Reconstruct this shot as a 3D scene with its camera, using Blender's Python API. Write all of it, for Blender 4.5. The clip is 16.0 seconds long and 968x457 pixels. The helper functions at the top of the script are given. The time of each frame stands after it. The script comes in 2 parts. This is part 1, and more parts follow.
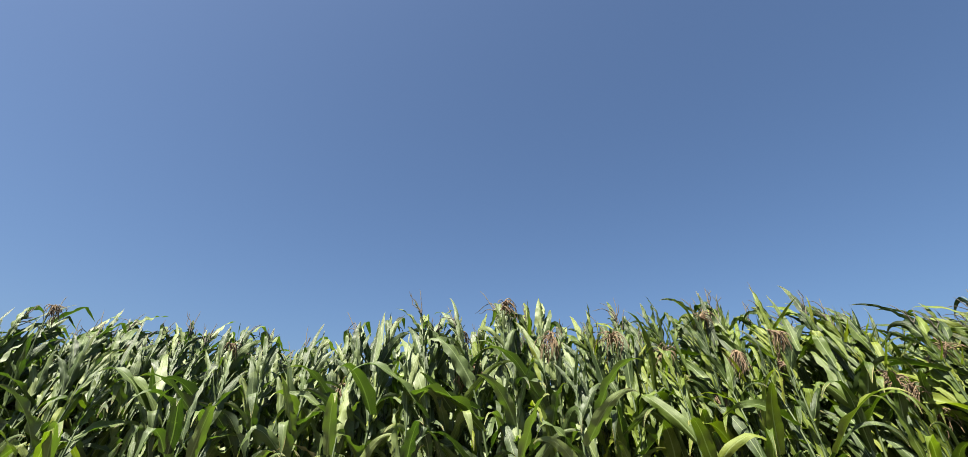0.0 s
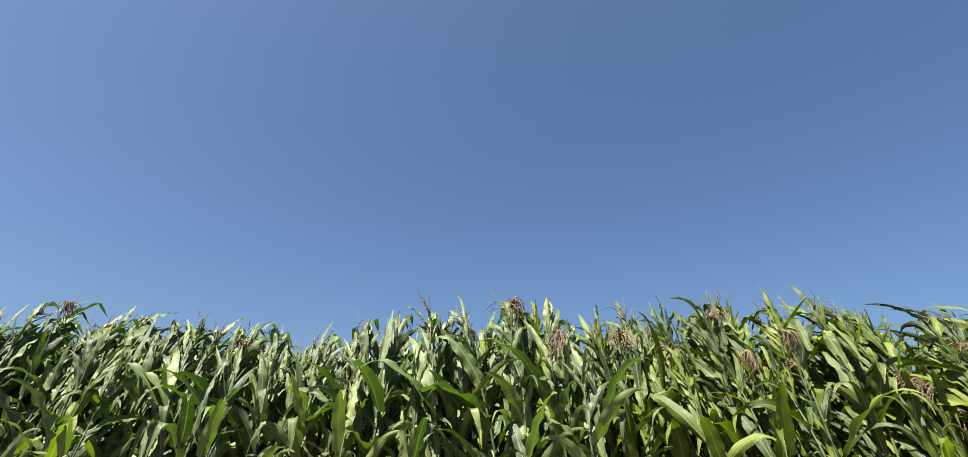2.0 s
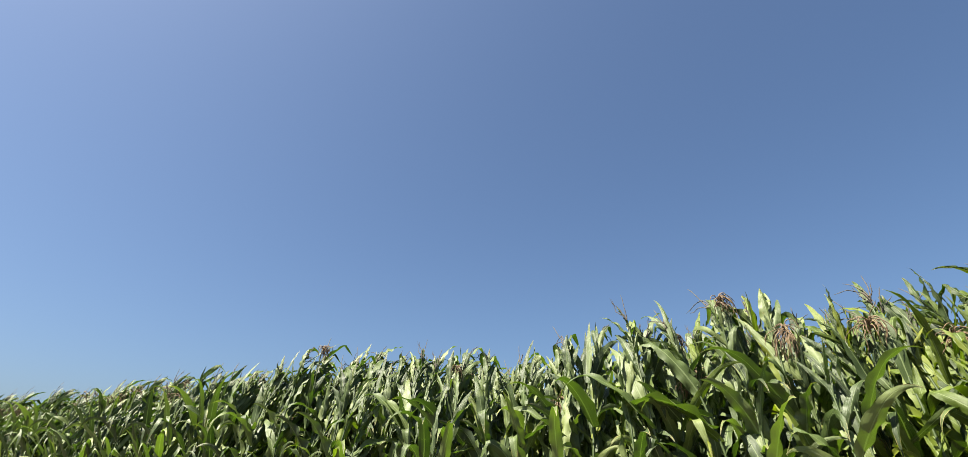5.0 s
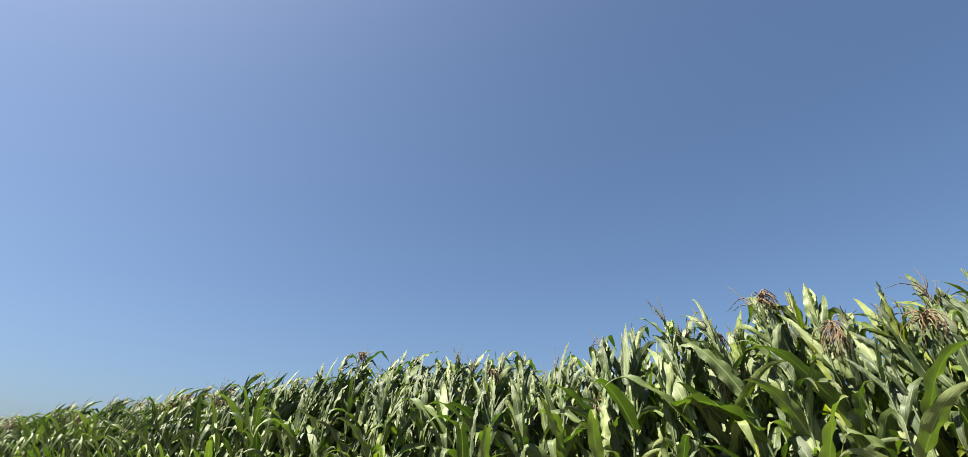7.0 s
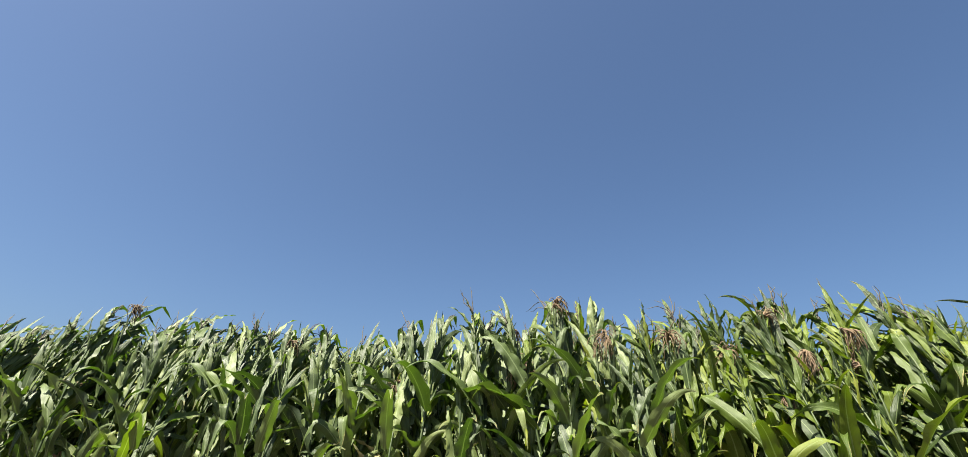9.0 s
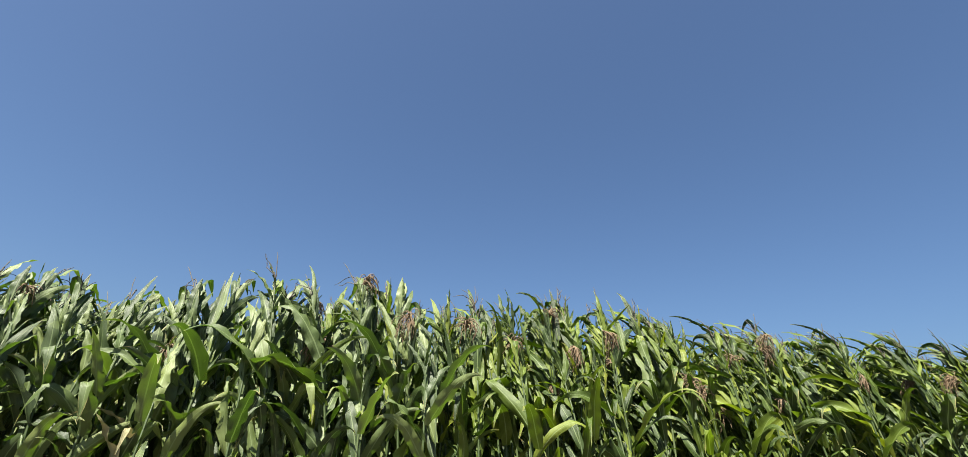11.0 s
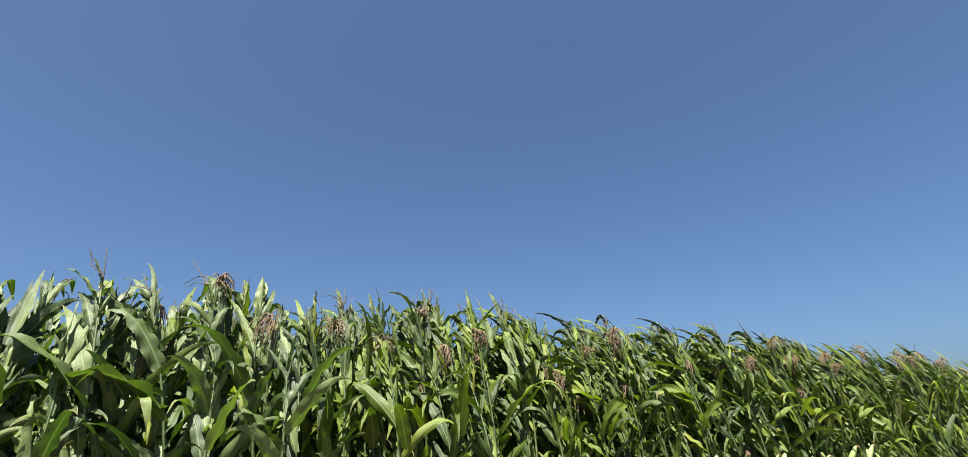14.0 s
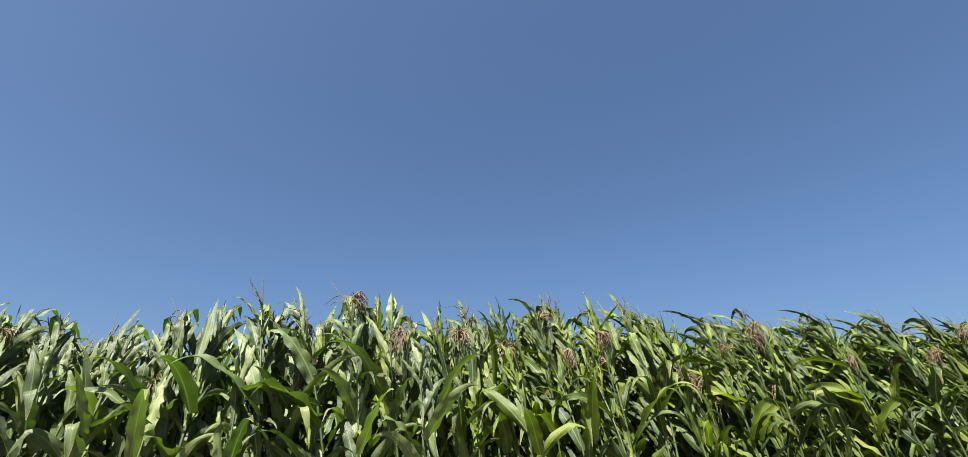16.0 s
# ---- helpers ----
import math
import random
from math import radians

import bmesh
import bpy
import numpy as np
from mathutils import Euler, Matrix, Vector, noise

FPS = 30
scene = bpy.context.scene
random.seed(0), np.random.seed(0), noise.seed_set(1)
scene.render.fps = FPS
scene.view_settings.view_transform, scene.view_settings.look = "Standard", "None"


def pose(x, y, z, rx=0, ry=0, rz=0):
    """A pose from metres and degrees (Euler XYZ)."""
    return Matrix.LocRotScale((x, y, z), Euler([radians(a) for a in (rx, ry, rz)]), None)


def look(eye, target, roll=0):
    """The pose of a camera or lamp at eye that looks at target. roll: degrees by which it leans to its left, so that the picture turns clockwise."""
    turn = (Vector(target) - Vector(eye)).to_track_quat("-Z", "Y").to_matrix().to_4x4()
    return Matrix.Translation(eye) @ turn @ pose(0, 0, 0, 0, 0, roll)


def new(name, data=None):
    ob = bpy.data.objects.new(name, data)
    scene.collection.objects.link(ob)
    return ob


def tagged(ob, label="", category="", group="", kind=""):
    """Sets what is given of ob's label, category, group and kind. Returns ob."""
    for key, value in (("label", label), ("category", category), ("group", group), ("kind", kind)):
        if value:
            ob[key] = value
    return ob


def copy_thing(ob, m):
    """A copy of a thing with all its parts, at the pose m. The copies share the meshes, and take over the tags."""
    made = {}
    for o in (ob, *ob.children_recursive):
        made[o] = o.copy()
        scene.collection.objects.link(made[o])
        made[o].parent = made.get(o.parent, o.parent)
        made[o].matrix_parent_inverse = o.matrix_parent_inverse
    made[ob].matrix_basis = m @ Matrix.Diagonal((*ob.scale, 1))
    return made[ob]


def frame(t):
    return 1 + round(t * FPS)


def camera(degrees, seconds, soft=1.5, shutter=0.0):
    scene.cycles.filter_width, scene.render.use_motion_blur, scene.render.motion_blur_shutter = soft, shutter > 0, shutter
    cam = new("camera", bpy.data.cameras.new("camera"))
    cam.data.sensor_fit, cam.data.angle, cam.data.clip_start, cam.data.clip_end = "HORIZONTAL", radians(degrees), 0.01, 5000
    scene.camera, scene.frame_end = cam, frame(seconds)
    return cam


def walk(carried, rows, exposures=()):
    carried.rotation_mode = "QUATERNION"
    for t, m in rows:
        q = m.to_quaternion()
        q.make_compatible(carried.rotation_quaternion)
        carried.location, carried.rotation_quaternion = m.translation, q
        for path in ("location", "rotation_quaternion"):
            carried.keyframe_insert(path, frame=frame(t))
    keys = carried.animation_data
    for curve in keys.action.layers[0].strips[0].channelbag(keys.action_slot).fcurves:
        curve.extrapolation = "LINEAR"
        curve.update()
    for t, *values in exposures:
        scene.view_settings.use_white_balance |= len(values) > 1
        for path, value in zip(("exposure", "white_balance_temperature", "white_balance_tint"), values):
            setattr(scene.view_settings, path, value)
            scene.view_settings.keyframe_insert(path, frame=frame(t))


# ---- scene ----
# A handheld camera that stands before a maize field in the wind and pans from side to side.
EYE = (0.0, 0.0, 1.5)
ROWS = [
    (0.0, 114.90, -0.34, 6.10),
    (0.5, 114.84, -0.55, 6.62),
    (1.0, 114.72, -0.80, 6.77),
    (1.5, 114.66, -0.83, 6.82),
    (2.0, 114.67, -0.85, 6.91),
    (2.5, 114.91, -0.76, 7.13),
    (3.0, 115.11, -0.18, 10.72),
    (3.5, 115.29, 0.28, 16.58),
    (4.0, 115.43, 0.80, 22.32),
    (4.5, 115.82, 0.95, 27.22),
    (5.0, 116.00, -0.32, 30.17),
    (5.2, 116.01, -0.23, 30.97),
    (7.3, 116.39, -0.17, 34.34),
    (7.5, 116.33, -0.08, 32.34),
    (8.0, 116.04, -1.37, 24.93),
    (8.5, 115.27, -1.54, 19.01),
    (9.0, 114.59, -1.70, 11.83),
    (9.2, 114.31, -2.12, 8.56),
    (11.3, 112.96, -2.52, -14.35),
    (11.5, 112.88, -2.52, -16.89),
    (12.0, 112.55, -1.84, -23.59),
    (12.5, 112.59, -1.00, -27.73),
    (13.0, 112.54, -0.94, -28.71),
    (13.5, 112.70, -1.00, -28.44),
    (14.0, 113.13, 1.92, -25.16),
    (14.5, 113.77, 2.45, -20.31),
    (15.0, 114.34, 2.45, -15.54),
    (15.5, 114.45, 2.09, -12.68),
    (16.0, 114.12, 1.82, -10.96),
]

cam = camera(89.55, 16.0, soft=0.7)
walk(cam, [(t, pose(*EYE, rx, ry, rz)) for t, rx, ry, rz in ROWS], exposures=[(t, 1.98 + 0.0022 * rz, 6620 + 8 * rz, 6) for t, rx, ry, rz in ROWS])

# ---- light ----
SUN_AZ, SUN_EL = radians(-142), radians(63)      # azimuth clockwise from the direction across the rows
SUN_DIR = Vector((math.sin(SUN_AZ) * math.cos(SUN_EL), math.cos(SUN_AZ) * math.cos(SUN_EL), math.sin(SUN_EL)))

world = bpy.data.worlds.new("world")
scene.world = world
world.use_nodes = True
wt = world.node_tree
sky = wt.nodes.new("ShaderNodeTexSky")
sky.sky_type = "NISHITA"
sky.sun_disc = False
sky.sun_elevation, sky.sun_rotation = SUN_EL, SUN_AZ
sky.altitude, sky.air_density, sky.dust_density, sky.ozone_density = 0, 0.9, 2.7, 8.5
wt.links.new(sky.outputs[0], wt.nodes["Background"].inputs[0])
wt.nodes["Background"].inputs[1].default_value = 0.0398

sun_data = bpy.data.lights.new("sun", "SUN")
sun_data.energy, sun_data.angle, sun_data.color = 5.0, radians(0.53), (1.0, 0.94, 0.84)
sun = new("sun", sun_data)
sun.matrix_world = look(SUN_DIR * 60, (0, 0, 0))


# ---- materials ----
def mat(name):
    m = bpy.data.materials.new(name)
    m.use_nodes = True
    m.node_tree.nodes.clear()
    return m, m.node_tree


def node(nt, kind, **inputs):
    n = nt.nodes.new(kind)
    for key, value in inputs.items():
        name = key.replace("_", " ")
        sock = n.inputs[name] if name in n.inputs else n.inputs[int(key[1:])]
        if hasattr(value, "is_output"):
            nt.links.new(value, sock)
        else:
            sock.default_value = value
    return n


def maths(nt, op, a, b=0.0):
    n = nt.nodes.new("ShaderNodeMath")
    n.operation = op
    for sock, value in zip(n.inputs, (a, b)):
        if hasattr(value, "is_output"):
            nt.links.new(value, sock)
        else:
            sock.default_value = value
    return n.outputs[0]


def mix(nt, fac, a, b, how="MIX"):
    n = nt.nodes.new("ShaderNodeMix")
    n.data_type, n.blend_type = "RGBA", how
    for sock, value in zip((n.inputs[0], n.inputs[6], n.inputs[7]), (fac, a, b)):
        if hasattr(value, "is_output"):
            nt.links.new(value, sock)
        else:
            sock.default_value = value if isinstance(value, float) else (*value, 1.0)
    return n.outputs[2]


def ramp(nt, fac, stops):
    n = nt.nodes.new("ShaderNodeValToRGB")
    while len(n.color_ramp.elements) < len(stops):
        n.color_ramp.elements.new(0.5)
    for e, (p, c) in zip(n.color_ramp.elements, stops):
        e.position, e.color = p, (*c, 1.0)
    nt.links.new(fac, n.inputs[0])
    return n.outputs[0]


def own_random(nt):
    """A number of its own for every leaf, an object of its own or an island of a joined mesh."""
    a = nt.nodes.new("ShaderNodeObjectInfo").outputs["Random"]
    b = nt.nodes.new("ShaderNodeNewGeometry").outputs["Random Per Island"]
    return maths(nt, "FRACT", maths(nt, "ADD", a, b))


def leaf_material(name, stops, through_colour, gloss, seen_through=0.3, sheen=0.38):
    m, nt = mat(name)
    uv = nt.nodes.new("ShaderNodeUVMap").outputs[0]
    sep = node(nt, "ShaderNodeSeparateXYZ", Vector=uv)
    u, v = sep.outputs[0], sep.outputs[1]
    rnd = own_random(nt)
    base = ramp(nt, rnd, stops)
    # veins run along the blade
    comb = node(nt, "ShaderNodeCombineXYZ", X=maths(nt, "MULTIPLY", u, 34.0), Y=maths(nt, "MULTIPLY", v, 2.0), Z=maths(nt, "MULTIPLY", rnd, 50.0))
    veins = node(nt, "ShaderNodeTexNoise", Vector=comb.outputs[0], Scale=1.0, Detail=3.0).outputs[0]
    col = mix(nt, maths(nt, "MULTIPLY", maths(nt, "SUBTRACT", veins, 0.35), 1.1), base, mix(nt, 0.45, base, (0.115, 0.165, 0.048)))
    # blotches, yellowed and worn
    pos = nt.nodes.new("ShaderNodeTexCoord").outputs["Object"]
    blotch = node(nt, "ShaderNodeTexNoise", Vector=pos, Scale=9.0, Detail=4.0).outputs[0]
    col = mix(nt, maths(nt, "MULTIPLY", maths(nt, "GREATER_THAN", blotch, 0.62), 0.35), col, (0.125, 0.165, 0.04))
    # pale midrib
    off = maths(nt, "ABSOLUTE", maths(nt, "SUBTRACT", u, 0.5))
    rib = maths(nt, "LESS_THAN", off, maths(nt, "MULTIPLY", maths(nt, "SUBTRACT", 1.12, v), 0.05))
    col = mix(nt, maths(nt, "MULTIPLY", rib, 0.38), col, (0.26, 0.32, 0.15))
    # dry tips and margins
    margin = maths(nt, "ADD", maths(nt, "MULTIPLY", off, 0.9), maths(nt, "MULTIPLY", maths(nt, "POWER", v, 5.0), 0.35))
    dry = maths(nt, "GREATER_THAN", maths(nt, "ADD", margin, maths(nt, "MULTIPLY", blotch, 0.5)), 0.83)
    col = mix(nt, maths(nt, "MULTIPLY", dry, 0.65), col, (0.30, 0.24, 0.10))
    bump = node(nt, "ShaderNodeBump", Strength=0.6, Distance=0.004, Height=maths(nt, "SUBTRACT", veins, maths(nt, "MULTIPLY", rib, 0.8)))
    p = node(nt, "ShaderNodeBsdfPrincipled", Base_Color=col, Roughness=maths(nt, "ADD", gloss, maths(nt, "MULTIPLY", blotch, 0.2)), Normal=bump.outputs[0])
    p.inputs["Specular IOR Level"].default_value = sheen
    t = node(nt, "ShaderNodeBsdfTranslucent", Color=mix(nt, 1.0, col, through_colour, "MULTIPLY"))
    both = node(nt, "ShaderNodeMixShader", Fac=seen_through, i1=p.outputs[0], i2=t.outputs[0])
    node(nt, "ShaderNodeOutputMaterial", Surface=both.outputs[0])
    return m


def fibre_material(name, stops, rough, scale, bump_depth):
    m, nt = mat(name)
    pos = nt.nodes.new("ShaderNodeTexCoord").outputs["Object"]
    n1 = node(nt, "ShaderNodeTexNoise", Vector=pos, Scale=scale, Detail=4.0).outputs[0]
    n2 = node(nt, "ShaderNodeTexNoise", Vector=pos, Scale=scale * 7, Detail=2.0).outputs[0]
    f = maths(nt, "FRACT", maths(nt, "ADD", maths(nt, "MULTIPLY", n1, 0.6), maths(nt, "MULTIPLY", own_random(nt), 0.55)))
    col = mix(nt, maths(nt, "MULTIPLY", n2, 0.5), ramp(nt, f, stops), ramp(nt, n2, stops))
    bump = node(nt, "ShaderNodeBump", Strength=0.6, Distance=bump_depth, Height=n2)
    p = node(nt, "ShaderNodeBsdfPrincipled", Base_Color=col, Roughness=rough, Normal=bump.outputs[0])
    node(nt, "ShaderNodeOutputMaterial", Surface=p.outputs[0])
    return m


GREEN = leaf_material("maize_leaf", [(0.0, (0.013, 0.025, 0.005)), (0.35, (0.036, 0.058, 0.013)), (0.7, (0.072, 0.100, 0.026)), (0.92, (0.108, 0.136, 0.040)), (1.0, (0.132, 0.160, 0.045))],
                      (1.4, 2.0, 0.4), 0.42, 0.18, 0.5)
# Right half: excess sun brightness there is toned down in this darker, yellower colour.
GREEN_DIMMED = leaf_material("maize_leaf_dimmed", [(0.0, (0.007, 0.016, 0.0015)), (0.3, (0.017, 0.033, 0.003)), (0.6, (0.042, 0.066, 0.005)), (0.85, (0.080, 0.108, 0.009)), (1.0, (0.112, 0.136, 0.012))],
                     (1.5, 2.0, 0.3), 0.42, 0.15, 0.35)
YOUNG = leaf_material("maize_leaf_yellowing", [(0.0, (0.070, 0.102, 0.012)), (0.6, (0.110, 0.144, 0.017)), (1.0, (0.175, 0.188, 0.024))], (1.6, 1.9, 0.45), 0.42, 0.30, 0.25)
STRAW = leaf_material("maize_leaf_dry", [(0.0, (0.17, 0.15, 0.075)), (1.0, (0.27, 0.24, 0.13))], (1.2, 1.1, 0.9), 0.5, 0.15)
STALK = fibre_material("maize_stalk", [(0.0, (0.022, 0.038, 0.009)), (0.6, (0.038, 0.060, 0.014)), (1.0, (0.065, 0.080, 0.025))], 0.55, 6.0, 0.002)
FLOWER = fibre_material("maize_tassel_green", [(0.0, (0.022, 0.018, 0.018)), (0.5, (0.045, 0.036, 0.030)), (1.0, (0.085, 0.070, 0.045))], 0.75, 14.0, 0.003)
TASSEL = fibre_material("maize_tassel", [(0.0, (0.045, 0.029, 0.018)), (0.4, (0.098, 0.062, 0.035)), (0.75, (0.165, 0.110, 0.058)), (1.0, (0.15, 0.12, 0.050))], 0.75, 14.0, 0.003)
HUSK = fibre_material("maize_husk", [(0.0, (0.13, 0.20, 0.05)), (0.7, (0.22, 0.29, 0.09)), (1.0, (0.33, 0.34, 0.15))], 0.5, 10.0, 0.002)
SILK = fibre_material("maize_silk", [(0.0, (0.07, 0.035, 0.02)), (0.6, (0.14, 0.075, 0.04)), (1.0, (0.22, 0.14, 0.07))], 0.6, 30.0, 0.002)
SOIL = fibre_material("dry_soil", [(0.0, (0.035, 0.028, 0.019)), (0.5, (0.058, 0.047, 0.032)), (1.0, (0.085, 0.070, 0.050))], 0.95, 3.0, 0.02)

# ---- ground: one sheet to the horizon ----
gb = bmesh.new()
rings = [0.0, 2, 5, 10, 20, 45, 120, 400, 1500, 4000]
prev = None
for r in rings:
    ring = [gb.verts.new((r * math.cos(k * math.pi / 24), r * math.sin(k * math.pi / 24), 0.02 * noise.noise(Vector((r, k * 0.7, 3))) if 0 < r < 50 else 0)) for k in range(48)] if r else [gb.verts.new((0, 0, 0))]
    if prev:
        for k in range(48):
            a, b = ring[k], ring[(k + 1) % 48]
            gb.faces.new((prev[0], a, b) if len(prev) == 1 else (prev[k], a, b, prev[(k + 1) % 48]))
    prev = ring
gm = bpy.data.meshes.new("ground")
gb.to_mesh(gm)
gb.free()
gm.materials.append(SOIL)
tagged(new("ground", gm), "dry brown tilled soil under and before the maize", "ground", kind="structure")

# ---- maize plants ----
WIND = np.array((-0.22, 0.975, 0.0))            # it blows into the field
UP = np.array((0.0, 0.0, 1.0))


def unit(v):
    return v / max(np.linalg.norm(v), 1e-9)


def strip_quads(n_along, n_across, ring=False):
    cols = n_across if ring else n_across + 1
    i, j = np.meshgrid(np.arange(n_along), np.arange(n_across), indexing="ij")
    a, b = i * cols + j, i * cols + (j + 1) % cols
    return np.stack((a, b, b + cols, a + cols), -1).reshape(-1, 4)


def blade(rng, start, az, lift, length, width, wind, sag, n, across, twist, wave, snap=None, turn_to_wind=2.0, comb=0.25):
    """A leaf blade: a folded, wavy ribbon that the wind and its weight bend. Vertices, quads and uv."""
    radial = np.array((math.cos(az), math.sin(az), 0.0))
    way = unit(radial * math.sin(lift) + UP * math.cos(lift) + WIND * comb)
    side = unit(np.cross(UP, radial))
    p, ds = np.array(start, float), length / n
    phase, freq = rng.uniform(0, 6.3, 2), rng.uniform(2.5, 5.0) * 6.28
    fold = rng.uniform(0.1, 0.9)
    x = np.linspace(-1, 1, across + 1)
    pts = []
    for i in range(n + 1):
        s = i / n
        w = 0.5 * width * min(1.0, 0.5 + 1.9 * s) * max(0.0, 1 - s ** 1.7) + 0.0012
        nrm = np.cross(way, side)
        edge = wave * w * np.array((math.sin(phase[0] + freq * s), math.sin(phase[1] + freq * 1.13 * s)))
        lateral = np.where(x < 0, edge[0], edge[1]) * x ** 2 + fold * np.abs(x) * w * (1 - 0.6 * s)
        pts.append(p[None] + side[None] * (x * w)[:, None] + nrm[None] * lateral[:, None])
        p = p + way * ds
        pull = WIND * wind * (0.25 + 1.2 * s) - UP * sag * (0.1 + s * s * 1.6)
        way = way + pull * ds
        if snap and abs(s - snap) < 0.5 / n:
            way = unit(way) - UP * 1.5 + WIND * 0.3
        way = unit(way + rng.normal(0, 0.03, 3))
        side = unit(side - way * side.dot(way))
        a = twist * ds / length + rng.normal(0, 0.08)
        side = unit(side * math.cos(a) + np.cross(way, side) * math.sin(a))
        flat = unit(np.cross(WIND, UP))
        side = unit(side + flat * math.copysign(turn_to_wind / n, side.dot(flat)))
    v = np.concatenate(pts)
    vv, uu = np.meshgrid(np.linspace(0, 1, n + 1), (x + 1) / 2, indexing="ij")
    return v, strip_quads(n, across), np.stack((uu.ravel(), vv.ravel()), -1)


def tube(points, radii, sides):
    """A round shoot along points."""
    points = np.asarray(points, float)
    out = []
    for i, (p, r) in enumerate(zip(points, radii)):
        t = unit(points[min(i + 1, len(points) - 1)] - points[max(i - 1, 0)])
        a = unit(np.cross(t, (0.31, 0.83, 0.46)))
        b = np.cross(t, a)
        k = np.arange(sides) * 2 * math.pi / sides
        out.append(p + r * (np.cos(k)[:, None] * a + np.sin(k)[:, None] * b))
    v = np.concatenate(out)
    return v, strip_quads(len(points) - 1, sides, True), np.zeros((len(v), 2)) + 0.25


def join(pieces):
    vs, qs, us, base = [], [], [], 0
    for v, q, u in pieces:
        vs.append(v), qs.append(q + base), us.append(u)
        base += len(v)
    return np.concatenate(vs), np.concatenate(qs), np.concatenate(us)


def tassel_shape(rng, start, way, size, branches, n, sides, droop):
    """A central spike and loose side branches with knobbly spikelets, hanging over in the wind."""
    pieces = []
    for b in range(branches + 1):
        spike = b == 0
        length = size * (1.0 if spike else rng.uniform(0.35, 0.95))
        k = rng.uniform(0, 6.28)
        out = np.array((math.cos(k), math.sin(k), 0.15))
        d = unit(way + (0 if spike else rng.uniform(0.15, 0.9)) * out)
        p = start + way * (0 if spike else rng.uniform(0.0, 0.35) * size)
        pts, rad = [p], [0.004]
        for i in range(n):
            d = unit(d + (0.4 if spike and droop < 2 else 1.0) * (WIND * rng.uniform(0.3, 1.3) - UP * droop * rng.uniform(0.6, 1.4)) * (1.5 * length / n / size) + rng.normal(0, 0.05 if spike and droop < 2 else 0.2, 3))
            p = p + d * length / n
            pts.append(p)
            rad.append((0.0046 if i % 2 else 0.0024) * (1.1 - 0.6 * i / n) * (1.15 if spike else 1.0))
        rad[-1] = 0.001
        pieces.append(tube(pts, rad, sides))
    return join(pieces)


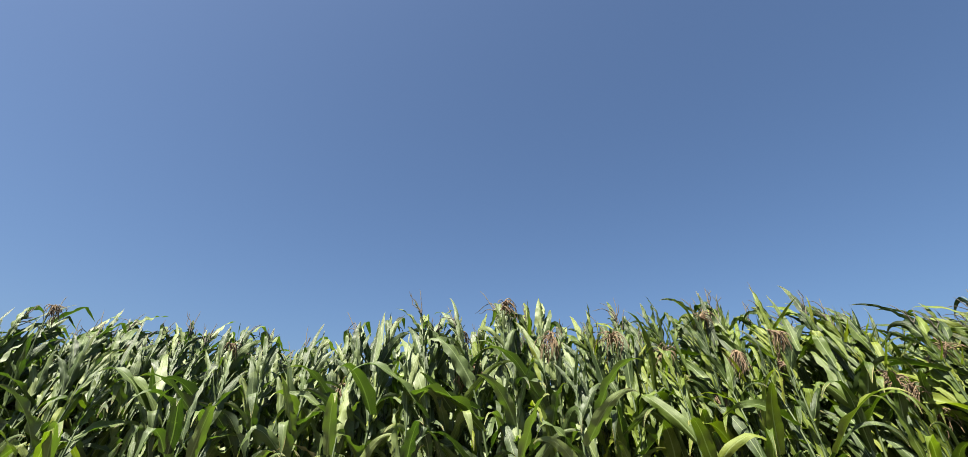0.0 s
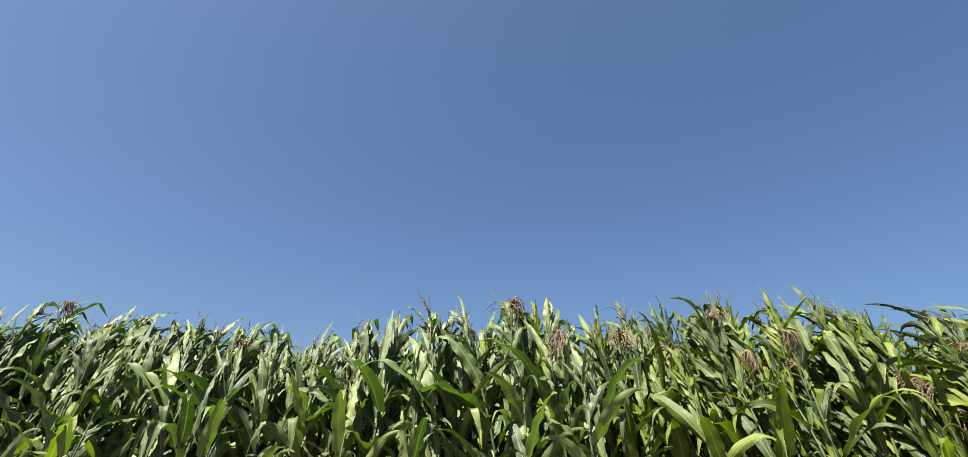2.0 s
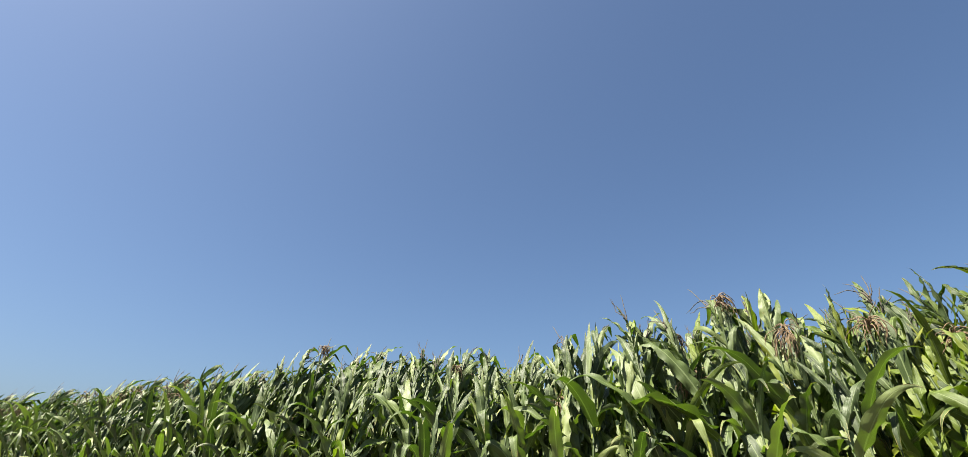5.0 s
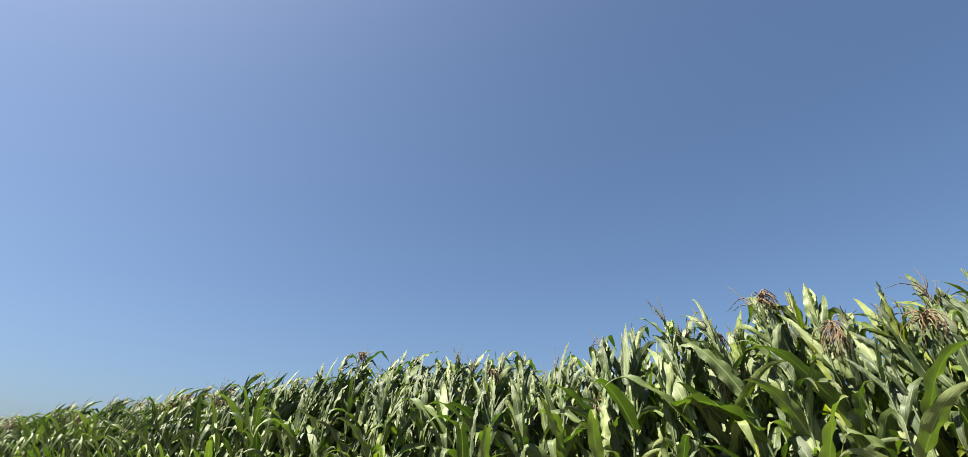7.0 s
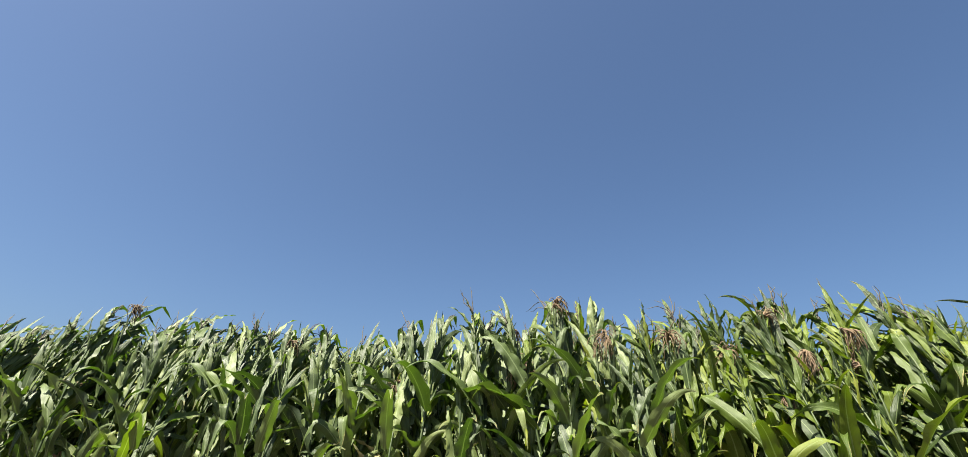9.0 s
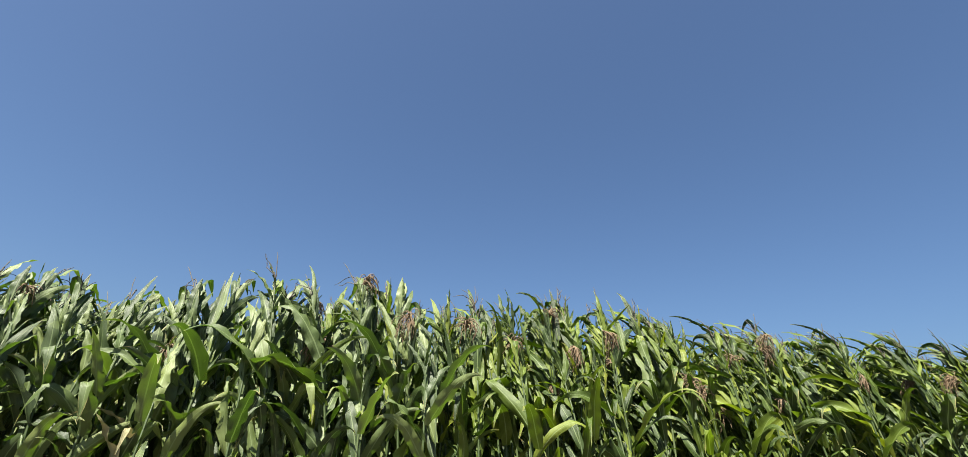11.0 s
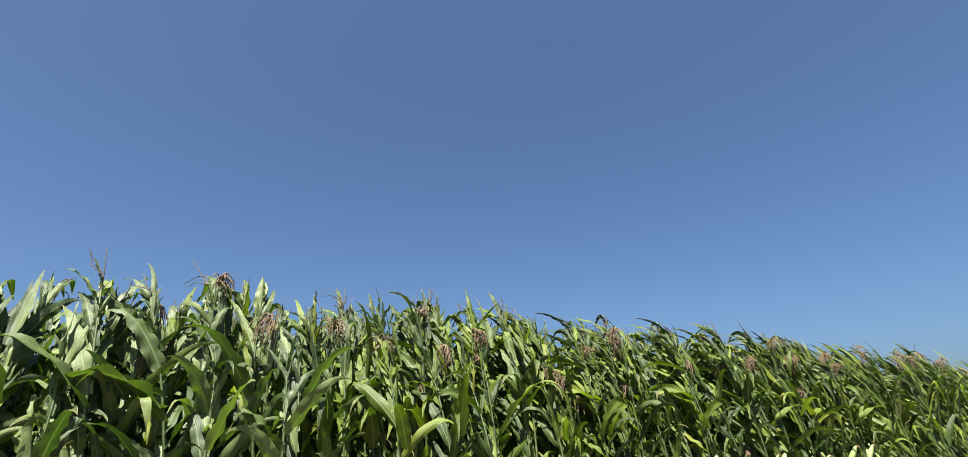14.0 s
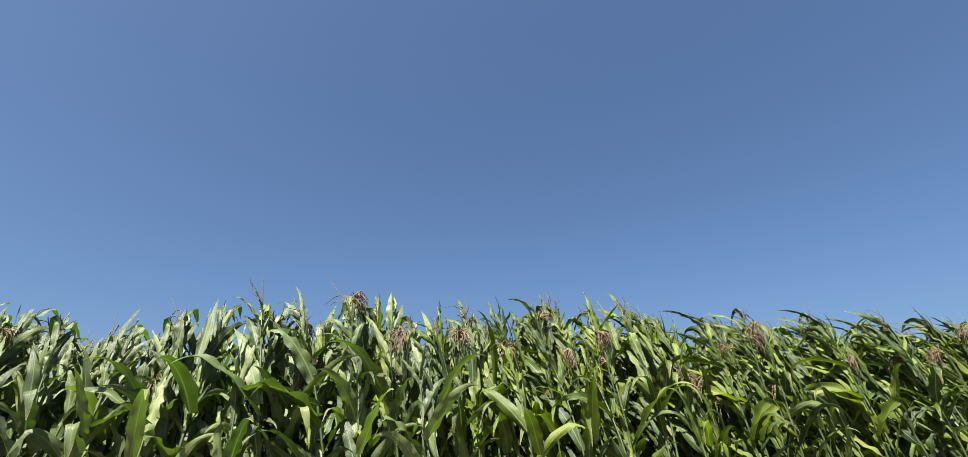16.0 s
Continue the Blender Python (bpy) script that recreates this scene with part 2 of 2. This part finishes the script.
def plant_shape(seed, fine=True, height=2.42, tassel="plain", yellow=0.07, straw=0.006, broad=1.0, facing=2.0, green=None, comb=0.25, leaves=0, droop=1.0):
    """All parts of a maize plant that stands at the origin: a list of (name, label, material, vertices, quads, uv)."""
    rng = np.random.default_rng(seed)
    top = height - 0.22
    green = green or GREEN
    lean = 0.12 if tassel == "bent" else rng.uniform(0.18, 0.42) + 0.2 * (comb - 0.25)
    cross = rng.normal(0, 0.03)

    def stem(z):
        s = z / top
        return np.array((WIND[0] * lean + cross, WIND[1] * lean, 0)) * s * s * s + UP * z

    parts = []
    knots = 11 if fine else 4
    zs, rs = [], []
    for k in range(knots):
        z = top * k / knots
        zs += [z, z + 0.02, z + 0.04] if fine else [z]
        r = 0.0115 * (1 - 0.55 * k / knots)
        rs += [r, r * 1.22, r] if fine else [r]
    zs, rs = zs + [top], rs + [0.005]
    parts.append(("stalk", "", STALK, *tube([stem(z) for z in zs], rs, 7 if fine else 4)))
    n_leaves = leaves or (22 if fine else 18)
    plane = rng.uniform(0, 6.28)
    for k in range(n_leaves):
        s = k / (n_leaves - 1)
        z = top * (0.22 + (0.70 if tassel == "bent" else 0.78) * s ** 0.62)
        az = plane + math.pi * (k % 2) + rng.normal(0, 0.5)
        if k % 3 == 1:
            az = rng.normal(-1.57, 0.6)          # blades of the edge lean out to the light
        mid, drape = 1 - abs(s - 0.55) * 1.1, 1.0
        length = rng.uniform(0.42, 0.78) * (0.55 + 0.45 * mid)
        width = broad * rng.uniform(0.046, 0.108) * (0.62 + 0.38 * mid)
        if s > 0.72:
            lift, wind, sag = rng.uniform(4, 34), rng.uniform(1.0, 4.5), rng.uniform(0.0, 2.0) if rng.random() < 0.65 else rng.uniform(6.0, 14.0)
            width, length = width * 0.85, length * 0.78
        elif k % 3 == 1 and 0.12 < s < 0.6 and rng.random() < 0.65:
            lift, wind, sag = rng.uniform(25, 50), rng.uniform(0.2, 0.9), rng.uniform(4.0, 9.0)
            length, width, drape = length * 1.05, width * 1.2, 0.3
        elif rng.random() < 0.22:
            lift, wind, sag = rng.uniform(30, 65), rng.uniform(0.2, 1.5), rng.uniform(3.0, 7.0)
        else:
            lift, wind, sag = rng.uniform(4, 28), rng.uniform(0.8, 2.8), rng.uniform(0.2, 2.6)
        lift, sag = math.radians(lift), sag * droop
        snap = rng.uniform(0.3, 0.65) if rng.random() < 0.32 else None
        kind = rng.random()
        name, label, m = "leaf", "", green
        if kind < straw:
            label, m = "dry straw-coloured leaf", STRAW
            wind, sag = rng.uniform(0.2, 1.0), rng.uniform(5.0, 9.0)
        elif kind < straw + yellow and s < 0.7:
            label, m = "yellow-green leaf", YOUNG
        parts.append((name, label, m, *blade(rng, stem(z), az, lift, length, width, wind, sag, 16 if fine else 8, 4 if fine else 2,
                                             rng.normal(0, 1.7 if green is GREEN_DIMMED else 1.2), rng.uniform(0.15, 0.6), snap, facing, comb * drape)))
    for k in range(4 if fine else 2):            # small curled leaves round the tassel
        young = k > 1 and green is GREEN_DIMMED
        parts.append(("leaf", "yellow-green leaf" if young else "", YOUNG if young else green,
                      *blade(rng, stem(top * rng.uniform(0.86, 0.97)), rng.uniform(0, 6.28), math.radians(rng.uniform(5, 60 if young else 30)), rng.uniform(0.14, 0.30),
                             rng.uniform(0.014, 0.034), rng.uniform(0.8, 3.5), rng.uniform(1.0, 9.0) if young else rng.uniform(0.0, 4.0), 10 if fine else 5, 2, rng.normal(0, 1.5), 0.4)))
    if tassel:
        way = unit(UP + WIND * 0.35 + rng.normal(0, 0.12, 3))
        if tassel == "bent":
            shape = tassel_shape(rng, stem(top), unit(UP * 0.35 + rng.normal(0, 0.45, 3)), rng.uniform(0.18, 0.27), int(rng.integers(28, 42)) if fine else 12, 12 if fine else 5, 5 if fine else 3, rng.uniform(2.4, 4.5))
        else:
            shape = tassel_shape(rng, stem(top), way, rng.uniform(0.20, 0.34), int(rng.integers(2, 6)) if fine else 2, 12 if fine else 5, 5 if fine else 3, rng.uniform(0.0, 0.5))
        parts.append(("tassel", "brown drooping tassel" if tassel == "bent" else "dark greenish tassel", TASSEL if tassel == "bent" else FLOWER, *shape))
    if fine:
        z = top * rng.uniform(0.36, 0.46)
        az = plane + 0.4
        out = unit(np.array((math.cos(az), math.sin(az), 1.6)))
        base = stem(z)
        prof = [(0, .012), (.03, .022), (.08, .027), (.14, .025), (.19, .017), (.22, .006)]
        parts.append(("ear", "green husked ear", HUSK, *tube([base + out * d for d, _ in prof], [r for _, r in prof], 8)))
        tip = base + out * 0.215
        silk = []
        for _ in range(12):
            d, p, pts = unit(out + rng.normal(0, 0.22, 3)), tip, [tip]
            for _ in range(5):
                d = unit(d - UP * 0.7 + WIND * 0.1 + rng.normal(0, 0.1, 3))
                p = p + d * 0.010
                pts.append(p)
            silk.append(tube(pts, [.003] * 5 + [.001], 3))
        parts.append(("silk", "brown silk", SILK, *join(silk)))
    return parts


def leaf_top(parts):
    return max(p[3][:, 2].max() for p in parts if p[0] == "leaf")


def mesh_from(name, v, q, u, materials, index=None):
    me = bpy.data.meshes.new(name)
    me.vertices.add(len(v))
    me.vertices.foreach_set("co", np.asarray(v, np.float32).ravel())
    me.loops.add(q.size)
    me.loops.foreach_set("vertex_index", q.astype(np.int32).ravel())
    me.polygons.add(len(q))
    me.polygons.foreach_set("loop_start", np.arange(0, q.size, 4, dtype=np.int32))
    me.polygons.foreach_set("use_smooth", np.ones(len(q), bool))
    for m in materials:
        me.materials.append(m)
    if index is not None:
        me.polygons.foreach_set("material_index", index.astype(np.int32))
    layer = me.uv_layers.new(name="blade")
    layer.data.foreach_set("uv", u[q.ravel()].astype(np.float32).ravel())
    me.update(calc_edges=True)
    return me


# The height of the crop along its edge, metres over the eye.
EDGE_X = [-39.0, -11.7, -7.02, -5.85, -5.38, -4.99, -4.52, -4.21, -3.9, -3.67, -3.35, -3.04, -2.73, -2.42, -2.15, -1.87, -1.6, -1.33, -1.17, -1.03, -0.93, -0.79, -0.39, -0.12, 0.16, 0.43, 0.7, 1.01, 1.29, 1.56, 1.87, 2.15, 2.46, 3.04, 3.7, 4.48, 5.46, 7.02, 8.97, 11.7, 46.8]
EDGE_H = [1.17, 1.21, 1.21, 1.19, 1.13, 1.26, 1.41, 1.17, 1.09, 1.07, 1.17, 1.12, 1.07, 1.05, 1.01, 0.99, 1.04, 1.18, 1.12, 0.98, 0.9, 1.17, 1.21, 1.28, 1.22, 1.12, 1.17, 1.06, 1.31, 1.24, 1.31, 1.22, 1.14, 1.12, 1.18, 1.15, 1.14, 1.14, 1.09, 0.98, 0.94]
FRONT, ROW_GAP, PLANT_GAP = 3.72, 0.50, 0.13


def crop_height(x):
    return EYE[2] + float(np.interp(x, EDGE_X, EDGE_H))


rows_rng = np.random.default_rng(11)
LABELS = {"plain": "tall green maize plant with wind-blown leaves and dark greenish tassel", None: "green maize plant with broad wind-blown leaves, no tassel showing",
          "bent": "green maize plant with a hanging brown tassel"}


def make_plant(seed, height, tassel, at, yellow=0.07, straw=0.003, broad=1.0, facing=2.0, green=None, comb=0.25, limit=9.0, flag=0.0, arch=None):
    root = new("maize_plant")
    root.empty_display_size = 0.2
    ear = None
    shape = plant_shape(seed, True, height, tassel, yellow, straw, broad, facing, green, comb, 12 if arch else 0, 1.6 if green is GREEN_DIMMED else 1.25)
    even = 1.0 if tassel == "bent" or flag or arch else (1.005 * height / leaf_top(shape)) ** 0.75      # the crop is even in height
    if flag:                                     # one blade that stands up above the crop
        rng = np.random.default_rng(seed)
        shape.append(("leaf", "", green, *blade(rng, (0.1 * WIND[0], 0.1 * WIND[1], flag - 0.47), rng.uniform(0.5, 2.6), 0.12, 0.55, 0.062, 0.7, 0.1, 16, 4, 0.5, 0.15, None, 1.0, 0.3)))
    if arch:                                     # one broad blade that arches over towards the open side
        rng = np.random.default_rng(seed)
        shape.append(("leaf", "broad pale arching leaf", YOUNG if yellow > 0.5 else green, *blade(rng, (0, 0, arch[0] - 0.17), arch[1], 0.55, rng.uniform(0.50, 0.62), rng.uniform(0.085, 0.115), 0.1, rng.uniform(6.0, 8.5), 16, 4, rng.normal(0, 0.5), 0.3, None, 0.0, 0.0)))
    for name, label, m, v, q, u in shape:
        v = v * even
        if name == "leaf" and v[:, 2].max() > max(limit, flag + 0.1):
            continue
        ob = new(name, mesh_from(name, v, q, u, [m]))
        ob.parent = ear if name == "silk" else root
        if name == "ear":
            ear = ob
        if label:
            tagged(ob, label)
    root.matrix_basis = at
    return tagged(root, LABELS[tassel], "maize plant", "maize plants along the field edge")


# plants that carry a hanging brown tassel: place along the edge, height of the tassel
BENT = [(0.13, 2.16), (0.51, 2.15), (0.86, 2.06), (1.35, 2.1), (1.68, 2.0), (1.55, 2.25), (1.16, 2.33), 
        (1.13, 1.8), (0.31, 1.6), (-0.21, 2.41), (-0.44, 1.93), (-1.46, 1.85), (-4.34, 1.84), (-4.0, 2.52), (-2.34, 2.16), 
        (-0.6, 2.27), (2.38, 1.86), (2.51, 1.64), (2.38, 1.81), (2.89, 2.19), (3.05, 1.84), (2.63, 2.03), 
        (3.83, 2.08), (4.43, 2.04), (-0.41, 1.91), (4.91, 2.06), (5.45, 2.15), (5.97, 2.17), (6.38, 2.08), (7.13, 1.73), 
        (5.36, 1.71), (5.48, 2.17), (8.26, 2.05), (5.17, 2.27), (3.04, 2.32)]
masters = {}
kinds = ["plain", "plain", None, "plain", "plain"]
for row in range(2):
    xs = np.arange(-5.8, 7.2, PLANT_GAP)
    for k, x in enumerate(xs):
        x = x + rows_rng.normal(0, 0.035)
        y = FRONT + row * ROW_GAP + rows_rng.normal(0, 0.08)
        height = crop_height(x) * rows_rng.uniform(0.975, 1.012)
        key = int(rows_rng.integers(0, 14)) + (14 if x > 0.2 + 0.5 * rows_rng.normal() else 0)    # broader leaves in one half
        turn, tip = rows_rng.normal(0, 10), rows_rng.normal(0, 2.5, 2)
        m = pose(x, y, 0, tip[0], tip[1], turn)
        if key not in masters:
            masters[key] = (make_plant(100 + key, 2.42, kinds[key % 5], Matrix.Identity(4), 0.03 if key < 14 else 0.14, 0.0, 1.12 if key < 14 else 0.92, 1.1 if key < 14 else 0.7, GREEN if key < 14 else GREEN_DIMMED, 0.70 if key < 14 else 0.62), [])
            size = height / 2.42
            masters[key][0].matrix_basis = m @ Matrix.Diagonal((size, size, size, 1))
            masters[key][1].append(size)
        else:
            first, sizes = masters[key]
            size = height / 2.42 / sizes[0]
            copy_thing(first, m @ Matrix.Diagonal((size, size, size, 1)))
for k, (x, head) in enumerate(BENT):
    right = x > 0.5
    make_plant(300 + k, 1.5 + 1.1 * (head - 1.5) + 0.28, "bent", pose(1.1 * x + 0.03, 3.74 + 0.04 * (k % 3), 0, 0, 0, 0), 0.12 if right else 0.05, 0.4 if head < 2.05 and -2.5 < x < -1 else 0.0,
               0.85 if right else 1.0, 1.1, GREEN_DIMMED if right else GREEN, 0.5 if right else 0.35, crop_height(x) - 0.04)

# plants with one leaf blown upright over the others: place along the edge, height of its tip
FLAGS = [(1.95, 2.68), (2.26, 2.62), (1.36, 2.68), (-5.8, 2.72), (-4.98, 2.76), (1.13, 2.51), (-0.66, 2.62), (-1.27, 2.62), (-1.29, 2.57), (1.37, 2.73), (-3.5, 2.58), (-1.86, 2.57)]
for k, (x, tip) in enumerate(FLAGS):
    make_plant(400 + k, tip - 0.12, None, pose(x, FRONT + 0.06, 0, 0, 0, 0), 0.06, 0.003, 1.0, 1.1, GREEN_DIMMED if x > 0.5 else GREEN, 0.6, crop_height(x) - 0.03, tip)

# plants with a broad leaf that arches out of the edge: place along it, height of the crest, slant of the leaf
ARCHES = [(-3.27, 1.6, 0.6), (-3.65, 1.54, -0.5), (-2.2, 1.61, 0.7), (0.0, 1.65, 0.6), (0.43, 1.72, 0.7), (1.34, 1.68, -0.4), (0.51, 1.91, 0.7), (-0.77, 1.57, 0.5), (-2.37, 1.66, 0.7), (-1.33, 1.66, 0.3), (1.86, 1.69, 0.6), (0.91, 1.61, -0.6)]
for k, (x, crest, slant) in enumerate(ARCHES):
    make_plant(430 + k, 2.3, None, pose(x - 0.2 * slant, 3.38, 0, 0, 0, 0), 0.9 if k == 1 else 0.05, 0.003, 1.0, 1.1, GREEN_DIMMED if x > 0.9 else GREEN, 0.6, crop_height(x) - 0.05, 0.0, (crest, slant - 1.57))

# the rest of the field, too many plants to count
coarse = [plant_shape(500 + k, False, 2.42, ("plain", "bent", "plain", None if k < 12 else "bent")[k % 4], 0.03 if k < 12 else 0.20, 0.002, 1.1 if k < 12 else 0.78, 1.1 if k < 12 else 0.7, GREEN if k < 12 else GREEN_DIMMED, 0.66 if k < 12 else 0.60, 0, 1.0 if k < 12 else 1.5) for k in range(24)]
SLOTS = [GREEN, GREEN_DIMMED, YOUNG, STRAW, STALK, TASSEL, FLOWER]
flat = []
for parts in coarse:
    v, q, u = join([p[3:] for p in parts])
    v = v * (0.98 if any(p[2] is TASSEL for p in parts) else (1.005 * 2.42 / leaf_top(parts)) ** 0.75)
    flat.append((v, q, u, np.concatenate([np.full(len(p[4]), SLOTS.index(p[2])) for p in parts])))
vs, qs, us, ix, base = [], [], [], [], 0
field_rng = np.random.default_rng(23)
for row in range(12):
    gap = 0.13 if row < 4 else 0.22
    for x in np.arange(-32, 46, gap):
        if row < 2 and -5.8 - 0.07 < x < 7.2 - 0.05:
            continue
        if x > 6 and field_rng.random() < 0.25:
            continue
        if row >= 3 and not -20 < x < 28:
            if field_rng.random() < 0.45:
                continue
        v, q, u, slot = flat[int(field_rng.integers(0, 12)) + (12 if x > 0 else 0)]
        a = field_rng.normal(0, 0.2)
        size = crop_height(x) / 2.42 * field_rng.uniform(0.955, 1.025)
        turn = np.array(((math.cos(a), -math.sin(a), 0), (math.sin(a), math.cos(a), 0), (0, 0, 1))) * size
        vs.append(v @ turn.T + np.array((x + field_rng.normal(0, 0.04), FRONT + row * ROW_GAP + field_rng.normal(0, 0.06), 0)))
        qs.append(q + base), us.append(u), ix.append(slot)
        base += len(v)
field = new("maize_field", mesh_from("maize_field", np.concatenate(vs), np.concatenate(qs), np.concatenate(us), SLOTS, np.concatenate(ix)))
tagged(field, "dense green maize crop bending in the wind", "maize crop", kind="stuff")
